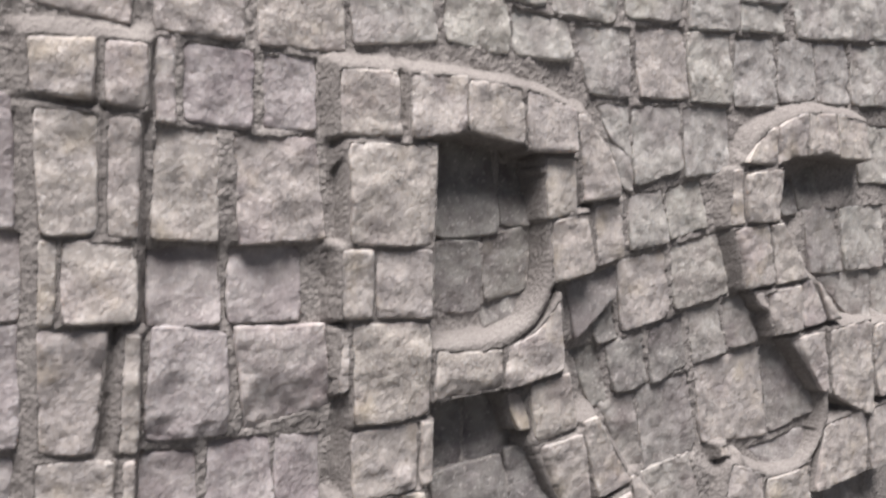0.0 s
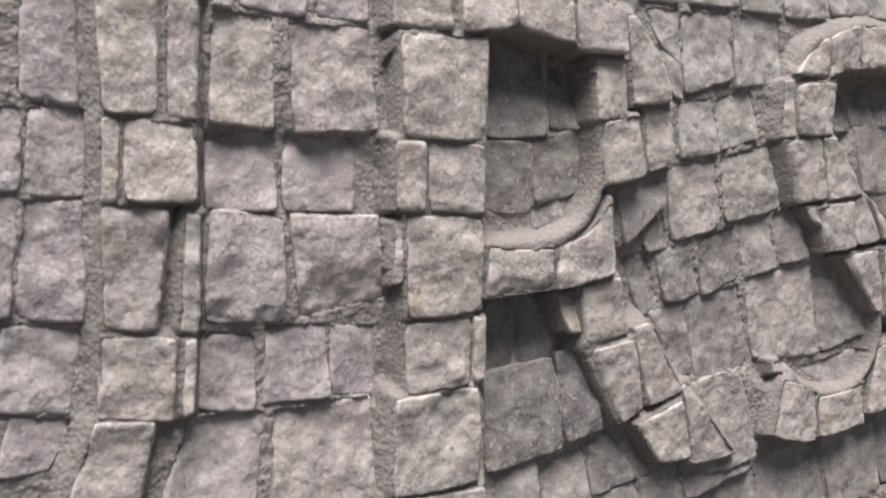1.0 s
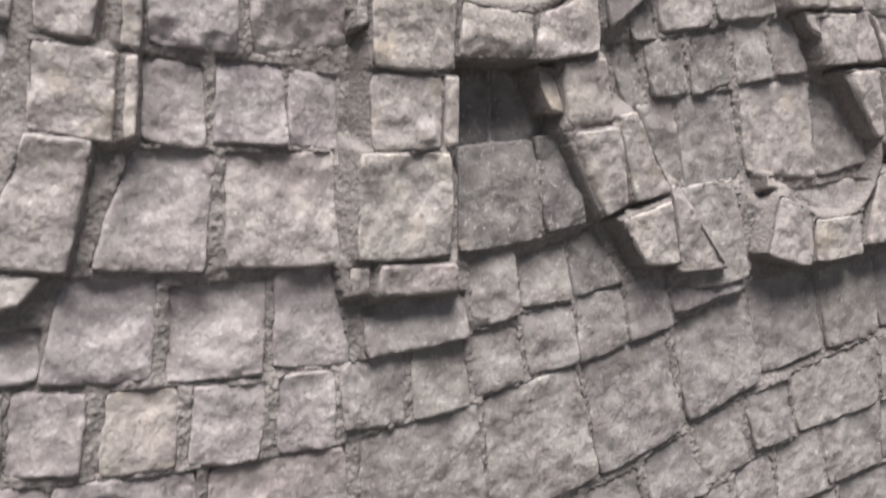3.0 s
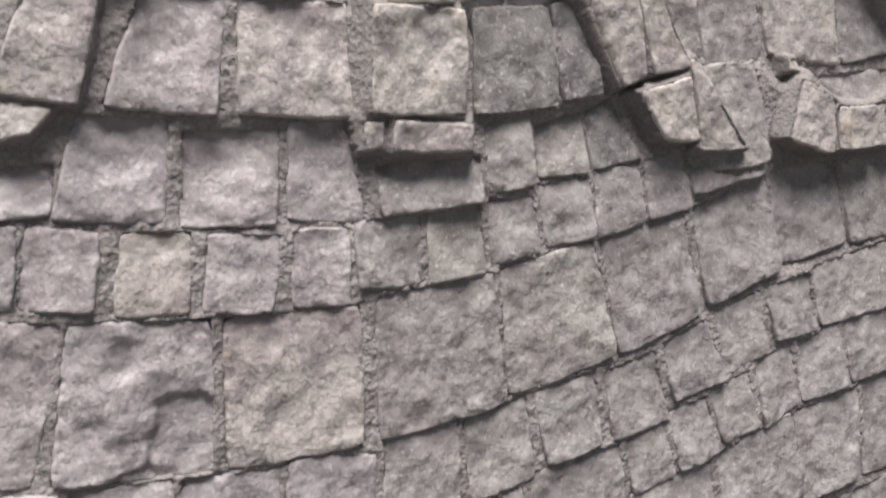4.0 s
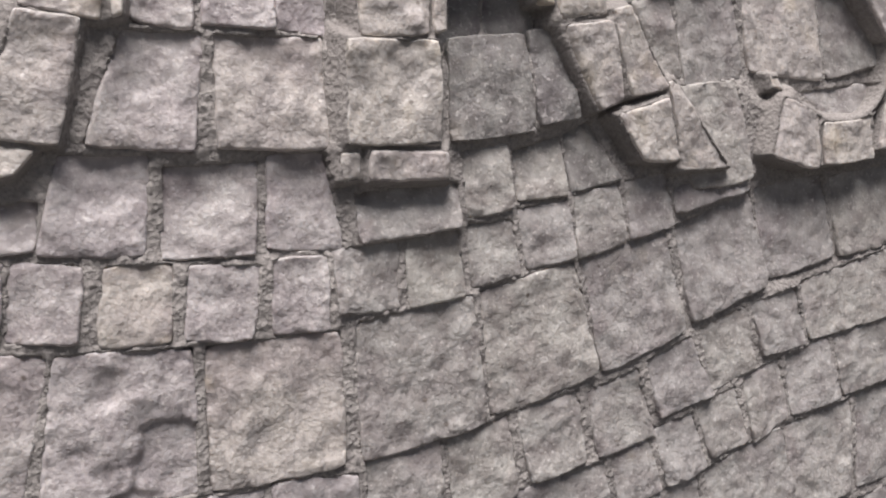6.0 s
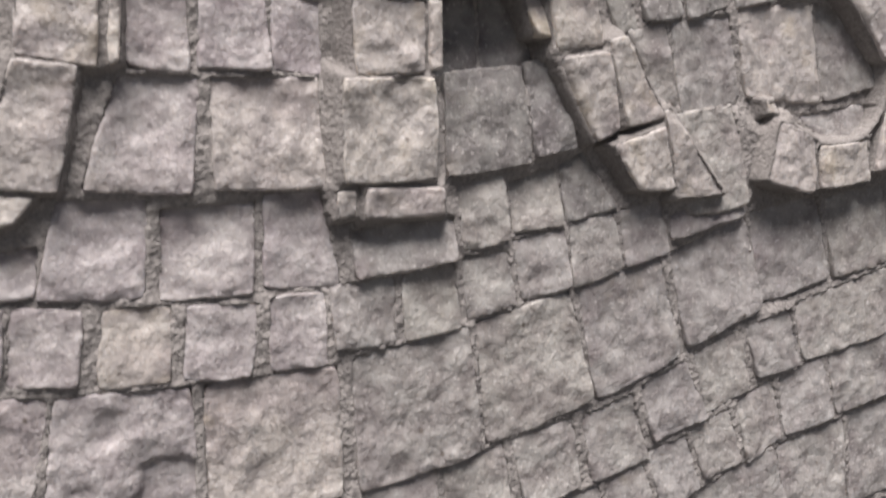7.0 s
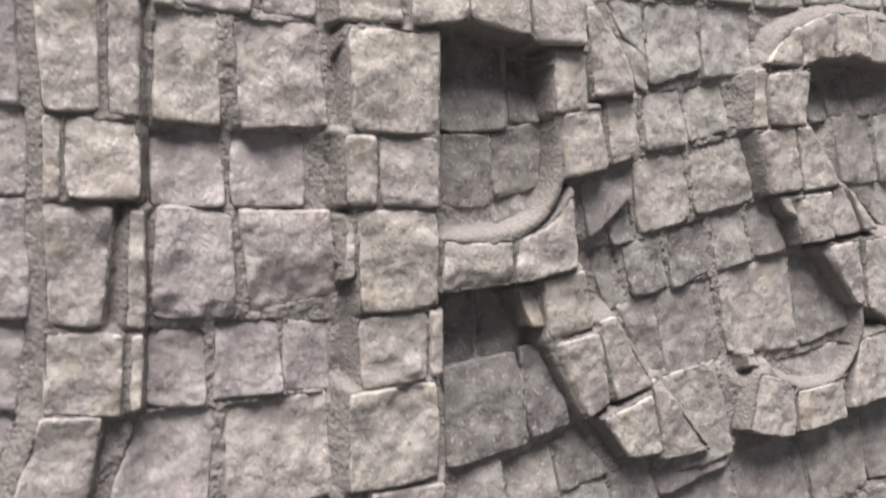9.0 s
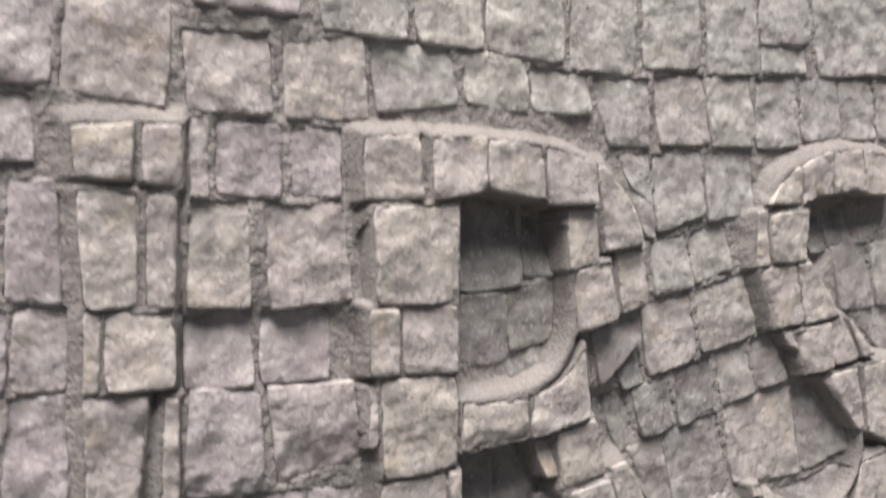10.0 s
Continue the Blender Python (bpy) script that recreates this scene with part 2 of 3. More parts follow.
    for ls, lt, lr, mm in breaks:
        y += mm * np.clip(0.5 + 14 * (lr - np.hypot(s - ls, t - lt)) + 3.0 * fractal(px, pz, seed + 44, 6, 3), 0, 1)
    for side in rolls:
        away = {"l": (1 + s) * w / 2, "r": (1 - s) * w / 2, "b": (1 + t) * h / 2, "t": (1 - t) * h / 2}[side]
        q = np.clip(1 - away / (0.24 * w if side in "lr" else 0.24 * h), 0, 1)
        y += 2.4 * (1 - np.sqrt(1 - 0.97 * q * q))
    y = y + level
    verts = np.stack((px, y, pz), axis=1)
    faces = grid_faces(nx, nz)
    ring = np.concatenate((np.arange(nx), np.arange(1, nz) * nx + nx - 1, (nz - 1) * nx + np.arange(nx - 2, -1, -1), np.arange(nz - 2, 0, -1) * nx))
    foot = verts[ring] * (1.0, 0, 1.0)
    foot[:, 1] = np.maximum(verts[ring][:, 1] + 0.5, level + 2.4)
    n0, k = len(verts), len(ring)
    j = np.arange(k)
    skirt = np.stack((ring[j], n0 + j, n0 + (j + 1) % k, ring[(j + 1) % k]), axis=1)
    # Stones high up or at the left get tones lightened for stronger light.
    me = mesh_from("stone", np.concatenate((verts, foot)) * MM, np.concatenate((faces, skirt)), SHADED if shaded else CREAM if key or pale else LILAC_LIT if x < -34 else LIT_GREY if z > 76 or (z > 40 and x > 34) else GREY)
    ob = new("stone", me)
    ob.parent = parent
    ob.location = Vector((x, 0, z)) * MM if key else ORIGIN + Vector((x, 0, z)) * MM
    return ob


def box_mesh(name, lo, hi, mat):
    bm = bmesh.new()
    bmesh.ops.create_cube(bm, size=1, matrix=Matrix.LocRotScale([(p + q) / 2 for p, q in zip(lo, hi)], None, [q - p for p, q in zip(lo, hi)]))
    me = bpy.data.meshes.new(name)
    bm.to_mesh(me)
    bm.free()
    me.materials.append(mat)
    return me


# ---- ground and wall ----
# The ground is added out of view; its dark colour limits bounced light.
ground = tagged(new("ground", box_mesh("ground", (-400, -400, -0.3), (400, 400, 0.0), DARK_GROUND)), "dark unseen ground before the wall", "ground", kind="structure")
wall = tagged(new("wall_north", box_mesh("wall_north", (-0.55, 0.0075, 0.0), (0.8, 0.25, 1.95), MORTAR)), "mortar wall faced with small split marble stones", "wall", kind="structure")

for key, words in (("J", "raised letter with a hooked foot, of cream marble stones"),
                   ("R", "raised letter R of cream marble stones in mortar"),
                   ("S", "raised letter S of cream marble stones in mortar")):
    letters[key] = tagged(new("relief_letter"), words, "letter", "raised letters on the wall")
    letters[key].location = ORIGIN
J, R, S = letters["J"], letters["R"], letters["S"]

# ---- stones of the field and of the letters ----
stone(wall, -92.8, 52.2, 8.6, 21.0, -3, 2, -0.3, 0.3)
stone(wall, -97.5, 71.7, 9.9, 11.9, -2, 3, -0.1, -0.4)
stone(wall, -64.7, 67.8, 3.6, 15.0, -4, 3, 0.1, 0.1)
stone(wall, -55.4, 67.5, 12.9, 14.1, -3, 2, 0.2, 0.0)
stone(wall, -41.6, 67.5, 10.7, 13.9, 1, -1, -0.0, 0.1)
stone(wall, -92.0, 33.3, 8.9, 14.2, 1, -3, -0.1, 0.1)
stone(wall, -92.8, 15.1, 9.9, 19.8, -3, 1, -0.3, 0.3)
stone(wall, -95.1, -3.1, 12.0, 14.0, -6, 0, 0.2, 0.0)
stone(wall, -96.2, -15.6, 8.9, 9.3, -2, -16, 0.3, -0.4)
stone(wall, -101.3, 33.3, 8.5, 12.9, 2, -4, 0.1, 0.1)
stone(wall, -102.1, 16.2, 7.5, 19.0, -4, 1, 0.4, 0.1)
stone(J, -81.7, 68.0, 10.0, 9.6, 1, -1, 0.3, 0.2)
stone(J, -71.6, 67.7, 7.2, 11.2, -4, 2, 0.1, 0.3)
stone(J, -80.8, 50.5, 9.5, 20.7, -2, 3, 0.3, -0.1)
stone(J, -72.0, 50.1, 5.2, 20.7, 1, -2, -0.0, 0.1)
stone(J, -83.9, 32.2, 2.8, 14.1, 1, -3, 0.2, -0.1)
stone(J, -75.8, 32.1, 11.9, 13.8, -1, 2, 0.1, 0.0, tip=1.6)
stone(J, -80.3, 13.7, 9.8, 20.8, -6, 3, 0.7, -0.0)
stone(J, -70.8, 12.5, 2.8, 20.6, -13, 11, -0.2, -0.0)
stone(J, -79.7, -5.6, 12.4, 14.0, -8, 5, 0.0, 0.1, tip=0.4, proud=-0.5)
stone(J, -71.0, -6.1, 1.8, 13.1, 9, -11, 0.1, -0.1)
stone(J, -84.6, -23.3, 11.1, 21.2, -6, -9, -0.6, 0.1)
stone(J, -90.0, -37.1, 7.0, 5.6, -1, -18, 0.8, -0.8)
# Creamier stones, whose pale colour also stands in for stronger light here.
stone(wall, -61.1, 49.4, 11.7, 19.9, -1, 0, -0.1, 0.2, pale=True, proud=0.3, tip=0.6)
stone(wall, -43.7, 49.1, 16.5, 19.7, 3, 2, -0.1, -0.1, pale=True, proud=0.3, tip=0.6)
stone(wall, -61.2, 31.0, 13.2, 14.2, 1, -1, -0.0, 0.3, proud=-0.6, tip=1.8)
stone(wall, -46.1, 30.9, 14.5, 14.1, -1, -0, -0.0, 0.1, proud=-0.6, tip=1.8)
stone(wall, -63.9, -6.1, 10.6, 14.1, -6, 5, -0.1, 0.0, proud=-0.9, tip=0.9)
stone(wall, -50.7, -5.3, 12.6, 14.2, -1, 1, -0.3, -0.3, proud=-0.8, tip=0.8)
stone(wall, -38.8, -5.9, 9.5, 13.6, -2, 3, 0.0, 0.2, proud=-0.9, tip=0.6)
stone(wall, -60.4, 13.1, 14.4, 19.6, -5, 4, -0.3, -0.4, proud=1.0, under=0.22)
stone(wall, -42.1, 13.8, 17.9, 17.9, 5, 1, 0.1, -0.9, proud=0.9, under=0.5)
stone(wall, -66.2, -24.4, 16.3, 20.7, -2, -10, -1.2, 0.3, tip=0.3, lumps=((-0.1, 0.45, 1.1, -1.0),))
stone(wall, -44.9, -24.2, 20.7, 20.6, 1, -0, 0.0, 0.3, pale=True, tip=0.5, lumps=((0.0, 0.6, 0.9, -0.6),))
stone(wall, -75.5, -44.3, 16.4, 17.2, -1, -8, -0.6, 0.2, proud=-0.9, tip=0.3, lumps=((0.0, 0.45, 1.1, -0.9),))
stone(wall, -56.7, -45.7, 17.0, 16.7, 2, -5, 0.1, 0.2, proud=-0.9, tip=0.4, lumps=((0.1, 0.5, 0.9, -0.6),))
stone(wall, -39.8, -44.5, 13.6, 18.3, -1, 5, -1.0, 0.4, proud=-0.9, tip=0.2, lumps=((0.2, 0.3, 1.0, -0.9),))
stone(wall, -90.4, -48.0, 11.0, 8.1, 6, -12, 0.2, 0.2, proud=-0.9, tip=1.6)
stone(wall, -93.7, -60.1, 5.3, 12.7, -2, -2, 0.2, 0.1)
stone(wall, -84.6, -60.7, 11.4, 13.2, -6, 0, -0.0, -0.1)
stone(wall, -69.9, -62.1, 12.2, 14.0, -0, -4, -0.2, -0.0, pale=True)
stone(wall, -55.2, -62.6, 13.2, 13.8, -3, -3, 0.2, 0.1)
stone(wall, -40.3, -62.3, 11.4, 14.1, 2, -2, 0.1, 0.1)
stone(wall, -26.7, -59.9, 13.4, 12.4, 3, -1, 0.4, 0.3)
stone(wall, -11.9, -58.7, 13.1, 13.4, 9, -5, -0.3, 0.1)
stone(wall, 2.0, -55.9, 12.0, 12.3, 7, 1, -0.3, -0.4)
stone(wall, 15.7, -52.7, 13.4, 12.9, 8, -0, 0.2, -0.1)
stone(wall, 29.8, -50.0, 13.2, 13.3, 12, -5, -0.2, -0.1)
stone(wall, 44.2, -46.9, 13.3, 12.7, 10, -3, -0.0, -0.1)
stone(wall, 63.7, -43.3, 24.3, 5.8, 13, -6, -0.3, 0.2)
stone(wall, 0.7, -40.6, 11.8, 13.4, 11, -5, 0.1, 0.0, proud=0.2)
stone(wall, 14.1, -38.7, 12.8, 11.5, 10, -5, -0.2, 0.6, proud=-1.2, tip=1.0)
# Shade under the R's leg is painted into this stone's colour.
stone(wall, 26.3, -35.7, 10.6, 13.4, 17, 5, -1.6, 0.2, proud=-1.2, tip=0.8, shaded=True)
stone(wall, -15.3, -80.9, 28.0, 27.8, 8, -4, -0.5, 0.1)
stone(wall, 13.0, -75.3, 27.2, 26.9, 12, -3, -1.0, -0.4)
stone(wall, 40.0, -68.7, 26.0, 26.4, 16, -3, -0.3, -0.3)
stone(wall, 67.4, -60.1, 26.5, 24.5, 19, -6, 0.0, 0.2, proud=-0.4, tip=0.8)
stone(wall, 93.6, -53.2, 25.9, 23.0, 10, 0, 0.1, -0.4, proud=-1.0, tip=1.6)
stone(wall, 119.7, -50.0, 23.2, 21.9, 8, -1, 0.5, 0.1, proud=-1.2, tip=1.6)
stone(wall, -92.9, -82.1, 11.9, 26.4, -5, -2, 1.1, -0.2)
stone(wall, -73.0, -83.7, 25.1, 27.1, -3, -0, -0.9, 0.3, lumps=((-0.35, -0.25, 0.6, 0.6), (-0.25, 0.5, 0.35, -1.0), (-0.6, -0.35, 0.25, -0.6)), breaks=((0.75, -0.62, 0.72, 1.3), (0.1, -1.25, 0.5, 0.7)))
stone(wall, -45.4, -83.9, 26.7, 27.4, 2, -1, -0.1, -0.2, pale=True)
stone(wall, -93.0, -101.8, 13.8, 9.7, -10, 6, 0.1, 0.1)
stone(wall, -76.4, -104.3, 17.6, 12.4, -5, 2, -0.2, 0.5)
stone(wall, -57.7, -106.1, 18.1, 14.4, -4, 3, 0.0, 0.6)
stone(wall, -38.5, -107.1, 18.3, 16.6, -4, 3, -0.1, 0.1)
stone(wall, -19.1, -104.7, 17.0, 16.8, 4, -2, 0.1, 0.6)
stone(wall, -0.9, -102.9, 16.2, 17.7, 10, -3, -0.1, 0.1)
stone(wall, 17.3, -98.6, 16.1, 16.8, 10, -1, 0.5, 0.1)
stone(wall, 36.0, -96.0, 16.4, 16.6, 12, 1, -0.4, 0.4)
stone(wall, 53.3, -89.2, 16.0, 15.3, 15, 5, -0.7, 0.2)
stone(wall, 70.1, -83.7, 15.7, 15.9, 18, -3, 0.2, -0.2)
stone(wall, 87.8, -78.7, 16.2, 14.7, 10, 5, 0.3, 0.5)
stone(wall, 115.0, -73.4, 36.5, 17.1, 10, -2, 0.5, 0.8)
stone(wall, 40.8, -111.4, 12.4, 13.4, 14, -1, -0.2, 0.0)
stone(wall, 54.6, -107.4, 13.1, 15.0, 12, 4, -0.1, -0.0)
stone(wall, 68.5, -103.0, 13.2, 14.2, 16, 3, 0.2, 0.3)
stone(wall, 83.5, -98.6, 13.8, 16.8, 21, -9, 0.3, -0.2)
stone(wall, 100.1, -94.4, 17.9, 16.6, 11, -0, -0.4, 0.2)
stone(wall, 122.7, -90.5, 23.9, 17.6, 10, -1, 0.6, 0.3)
stone(wall, 20.0, -117.1, 25.7, 17.2, 7, -3, -0.2, 0.2)
stone(wall, 49.0, -125.1, 25.6, 15.7, 10, -0, 0.4, 0.4)
stone(wall, 78.8, -121.5, 28.2, 22.6, 14, 1, -0.3, 0.3)
stone(wall, 104.9, -117.7, 25.0, 25.9, 9, -3, 0.9, 0.2)
stone(wall, 133.3, -113.8, 27.6, 26.8, 7, -3, -0.4, 0.4)
stone(wall, -1.1, -120.2, 13.5, 12.7, 4, -1, -0.3, 0.7)
stone(wall, -18.5, -119.9, 19.9, 12.1, -6, 6, -0.0, 0.6)
stone(wall, 124.6, -142.0, 49.8, 19.2, 5, -1, -0.2, 1.5)
stone(wall, 83.8, -143.5, 27.5, 16.9, 2, 1, -0.2, 2.0)
stone(wall, -17.6, -46.7, 22.9, 9.2, 6, -2, 0.3, -0.1, proud=0.6, tip=1.6)
stone(R, -26.3, 66.7, 12.7, 12.9, 2, -0, -0.2, 0.1)
stone(R, -11.0, 67.4, 12.8, 12.4, 6, -7, 0.1, -0.5)
stone(R, 3.4, 67.5, 14.6, 11.6, -5, 8, -0.5, 0.3)
stone(R, 18.5, 65.4, 13.5, 11.3, -7, 13, 0.2, -1.0, bow_t=0.5)
stone(R, 31.5, 59.2, 6.8, 20.8, 7, 13, -2.4, -0.4, bow_r=2.2, proud=-1.6)
stone(wall, 42.9, 62.1, 6.8, 20.6, -1, 15, 1.7, 0.8)
stone(R, -21.0, 48.6, 19.2, 20.4, 0, 0, 0.2, 0.2)
stone(R, -28.6, 30.7, 6.5, 13.3, -0, 1, -0.0, 0.0)
stone(R, -18.0, 30.6, 13.1, 13.8, -1, 2, 0.1, 0.1)
stone(R, -20.5, 12.6, 17.3, 20.0, 1, -0, 0.1, -0.4, tip=-0.5)
stone(R, -30.9, 15.1, 1.5, 10.7, -1, 0, -0.1, -0.5, proud=-0.6)
stone(R, -11.9, -5.0, 2.3, 12.7, 7, -7, 0.1, -0.4)
stone(R, -21.8, -23.5, 19.4, 20.1, 2, -2, -0.2, 0.1, lumps=((0.3, 0.6, 0.9, -1.1),), tip=-0.5)
stone(R, -18.6, -37.8, 16.9, 5.7, 0, 2, -0.1, 0.0, proud=-1.0, tip=-0.6)
stone(R, -30.8, -37.8, 3.7, 5.0, 3, -2, -0.0, -0.1, proud=-1.5)
stone(R, -21.4, -5.7, 14.9, 13.9, 4, -5, 0.2, 0.1, proud=-0.9, tip=0.5, lumps=((0.6, -0.5, 0.5, 0.7),))
stone(R, -2.0, 11.1, 17.1, 9.9, 1, -2, 0.0, -0.5, bow_t=-0.5, under=0.35)
stone(R, 15.5, 14.7, 16.9, 13.2, 23, -21, -0.4, 1.9, bow_t=-2.4, proud=-0.6)
stone(R, 21.8, 1.0, 11.8, 13.5, 11, -1, -0.2, -0.1, tip=-0.8, proud=-1.4)
stone(R, 27.1, -15.8, 10.2, 18.4, 13, 6, 1.6, -0.1, bow_l=0.6, tip=-0.8, proud=-1.4, rolls="l")
stone(R, 37.1, -12.2, 7.8, 19.9, 13, 12, -1.8, -0.4, tip=-0.8, proud=-1.4)
stone(R, 41.6, -30.4, 12.6, 12.8, 10, 14, 1.0, 1.1, bow_b=0.5, tip=-0.8, proud=-1.4)
stone(R, 52.7, -28.5, 8.0, 22.8, 5, 24, -3.2, 0.0, tip=-0.8, proud=-1.5)
stone(R, 22.4, 51.9, 8.9, 13.0, 7, -6, 0.1, -0.4, proud=-1.0)
stone(R, 25.7, 38.0, 11.9, 14.2, 12, -5, -0.2, 0.0, proud=-1.2, rolls="l")
stone(R, 12.9, 0.9, 4.3, 8.6, -6, 21, 0.3, 0.0, proud=-2.8)
stone(R, 38.3, 41.4, 8.1, 13.7, 9, -6, 0.4, -0.4, proud=-2.8)
# Stones in the R's hole and below it, their shade painted as darker colour.
stone(wall, 0.2, 51.7, 17.2, 22.3, 3, -1, -0.0, 0.2, proud=-4.0, tip=4.0, rough=0.6, shaded=True)
stone(wall, 14.0, 50.7, 8.9, 14.7, -15, 14, 0.1, -1.2, proud=-4.0, tip=3.0, rough=0.6, shaded=True)
stone(wall, -1.8, 31.4, 12.0, 15.0, -1, 2, -0.2, 0.1, proud=-1.6, rough=0.5, tip=-0.6, shaded=True)
stone(wall, 11.1, 34.3, 13.0, 13.8, 12, -14, 0.4, 0.3, proud=-2.0, tip=-0.6, shaded=True)
stone(wall, -3.8, -4.2, 9.5, 20.7, -4, 3, -0.4, 0.0, proud=-4.2, tip=-0.5, shaded=True)
stone(wall, 7.9, -5.1, 12.4, 17.4, -8, 14, -0.7, -1.4, proud=-4.2, tip=-0.5, shaded=True)
stone(wall, 9.4, 23.7, 10.9, 4.9, 19, -25, 1.1, 0.2, proud=-2.0, rough=0.5, shaded=True)
stone(wall, 55.4, 64.4, 16.7, 17.4, 12, -8, 0.0, -0.9)
stone(wall, 73.5, 65.9, 17.6, 16.8, 7, -2, 0.2, -0.2)
stone(wall, 41.7, 67.3, 8.7, 10.5, -14, 29, 0.9, 1.4)
stone(wall, 52.8, 44.7, 12.5, 12.9, 11, -3, -0.4, -0.0)
stone(wall, 66.5, 47.8, 13.6, 12.1, 15, -5, -0.0, 0.1)
# Under the R's bowl: its soft shade is put into these two stones' colour.
stone(wall, 1.5, -21.1, 19.7, 20.4, 7, -5, -0.6, -0.1, proud=0.4, tip=1.2, shaded=True)
stone(wall, 16.9, -18.2, 9.6, 19.3, 8, 1, -0.7, -0.3, tip=0.8, shaded=True)
stone(wall, 35.3, 26.2, 15.9, 9.7, 28, -21, 0.9, -1.3, proud=0.8)
stone(wall, 52.3, 27.2, 16.9, 16.8, 13, -6, -0.1, -0.0, pale=True)
stone(wall, 71.7, 31.6, 19.5, 16.3, 12, 0, -0.9, 0.0)
# Next four: shade of the recess beside the R, put into a darker colour.
stone(wall, 40.1, 19.0, 7.9, 8.1, 26, -13, 0.2, 1.2, proud=-1.2, shaded=True)
stone(wall, 36.7, 6.7, 6.7, 14.4, 11, 6, 1.1, 0.0, proud=-1.5, tip=1, shaded=True)
stone(wall, 47.5, 8.8, 12.0, 12.5, 12, -2, 0.1, 0.4, shaded=True)
stone(wall, 61.3, 11.8, 13.5, 13.3, 18, -14, 0.2, 0.1, shaded=True)
stone(wall, 75.8, 15.2, 11.8, 13.9, 12, -3, -0.2, -0.2)
stone(wall, 87.7, 17.6, 10.3, 13.6, 9, 10, -0.8, -0.2)
stone(wall, 47.1, -8.3, 8.4, 18.3, 7, 14, 1.4, 0.5, tip=-0.9)
stone(wall, 61.8, -6.9, 18.6, 20.8, 9, -0, -0.1, -0.0, tip=-0.9)
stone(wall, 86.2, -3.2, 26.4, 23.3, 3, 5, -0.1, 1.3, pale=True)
stone(wall, 108.4, -1.5, 16.5, 23.6, 7, 15, -2.1, -1.8, proud=-0.6)
stone(wall, 63.6, -30.3, 19.0, 24.2, 7, 5, -0.1, -0.1, proud=1.2, tip=-0.6)
stone(wall, 110.0, -20.5, 24.9, 8.7, 5, 37, 1.3, 0.8)
stone(wall, 139.3, 23.0, 19.0, 16.5, -1, 30, 3.9, 0.4)
stone(S, 91.3, 64.3, 10.8, 7.8, 16, -31, -1.2, 1.4, bow_t=0.8)
stone(S, 103.4, 67.8, 12.8, 11.2, 17, -17, 0.1, 0.4, bow_t=0.4, bow_b=-0.8)
stone(S, 116.6, 70.1, 12.1, 12.0, 3, 3, -0.3, 0.1, bow_b=-0.5)
stone(S, 130.6, 69.9, 13.9, 11.9, -3, 11, 0.1, -0.3)
stone(S, 82.4, 51.3, 4.5, 14.3, 12, -11, -0.3, -0.0, proud=-0.6, rolls="l")
stone(S, 92.3, 51.7, 14.2, 14.0, 6, -7, 0.6, 0.3)
stone(S, 90.1, 35.4, 12.4, 16.7, 8, 6, 0.6, 0.1, rolls="l")
stone(S, 101.6, 36.4, 9.5, 17.8, 8, 17, -2.3, -0.3)
stone(S, 102.7, 20.1, 12.6, 12.3, 8, 4, 0.7, 0.1, rolls="l")
stone(S, 92.9, 23.4, 3.6, 4.4, -12, 37, 0.1, 0.6, proud=-0.6)
stone(S, 121.7, 22.1, 3.5, 13.7, -2, 39, -1.2, -0.4, proud=-0.5)
stone(S, 113.9, 21.9, 8.1, 13.1, 10, 9, -1.5, 0.1)
stone(S, 117.1, 4.4, 9.5, 18.2, 2, 23, 3.0, 0.8, rolls="l")
stone(S, 134.2, 2.4, 20.0, 24.6, -9, 14, -0.1, 2.6)
stone(S, 88.6, -29.8, 15.4, 13.9, -16, 8, -0.8, -0.5, bow_b=0.8, rolls="l")
stone(S, 106.7, -31.1, 18.7, 11.7, 6, -4, -0.2, 0.1, bow_t=-1.2)
stone(S, 81.4, -17.2, 3.0, 3.2, 2, 20, -0.2, 0.0, proud=-1.6)
stone(S, 131.7, -22.5, 22.5, 19.4, 8, -13, -1.2, 0.1)
# Inside the S's loop: shade of the hole put into the two stones' colour.
stone(wall, 109.8, 52.9, 7.1, 10.2, 10, -4, 0.1, 0.2, proud=-2.5, tip=2, shaded=True)
stone(wall, 119.4, 55.3, 10.2, 12.0, 7, -4, -0.0, 0.3, proud=-2.5, tip=2, shaded=True)
stone(wall, 124.5, 39.7, 15.4, 18.2, 2, 6, -0.0, 0.3)
stone(wall, 143.9, 40.7, 20.8, 18.7, 3, 2, 0.7, 0.2)
stone(wall, -95.7, 87.7, 13.2, 17.5, 3, -5, 0.2, 0.1)
# Cream colour again, partly making up for the brighter light at upper left.
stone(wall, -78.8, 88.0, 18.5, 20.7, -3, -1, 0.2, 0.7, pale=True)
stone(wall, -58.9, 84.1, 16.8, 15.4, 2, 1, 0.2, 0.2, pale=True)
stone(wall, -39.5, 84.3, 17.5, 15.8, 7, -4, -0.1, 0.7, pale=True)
stone(wall, -55.4, 100.3, 21.5, 7.6, 2, -1, 0.4, 0.7)
stone(wall, -31.0, 100.8, 19.6, 12.5, 4, -1, 0.2, 0.8)
stone(wall, -11.0, 101.8, 17.1, 15.0, 2, 1, 0.3, 0.3)
stone(wall, -19.6, 86.9, 19.4, 13.1, 5, 1, -0.0, -0.7)
stone(wall, 0.8, 87.1, 16.5, 10.8, -3, 6, 0.1, -0.0)
stone(wall, 18.6, 86.3, 16.6, 9.5, -1, 6, 0.1, -0.4)
stone(wall, 37.8, 82.6, 15.7, 16.0, 3, 6, 1.2, 0.3)
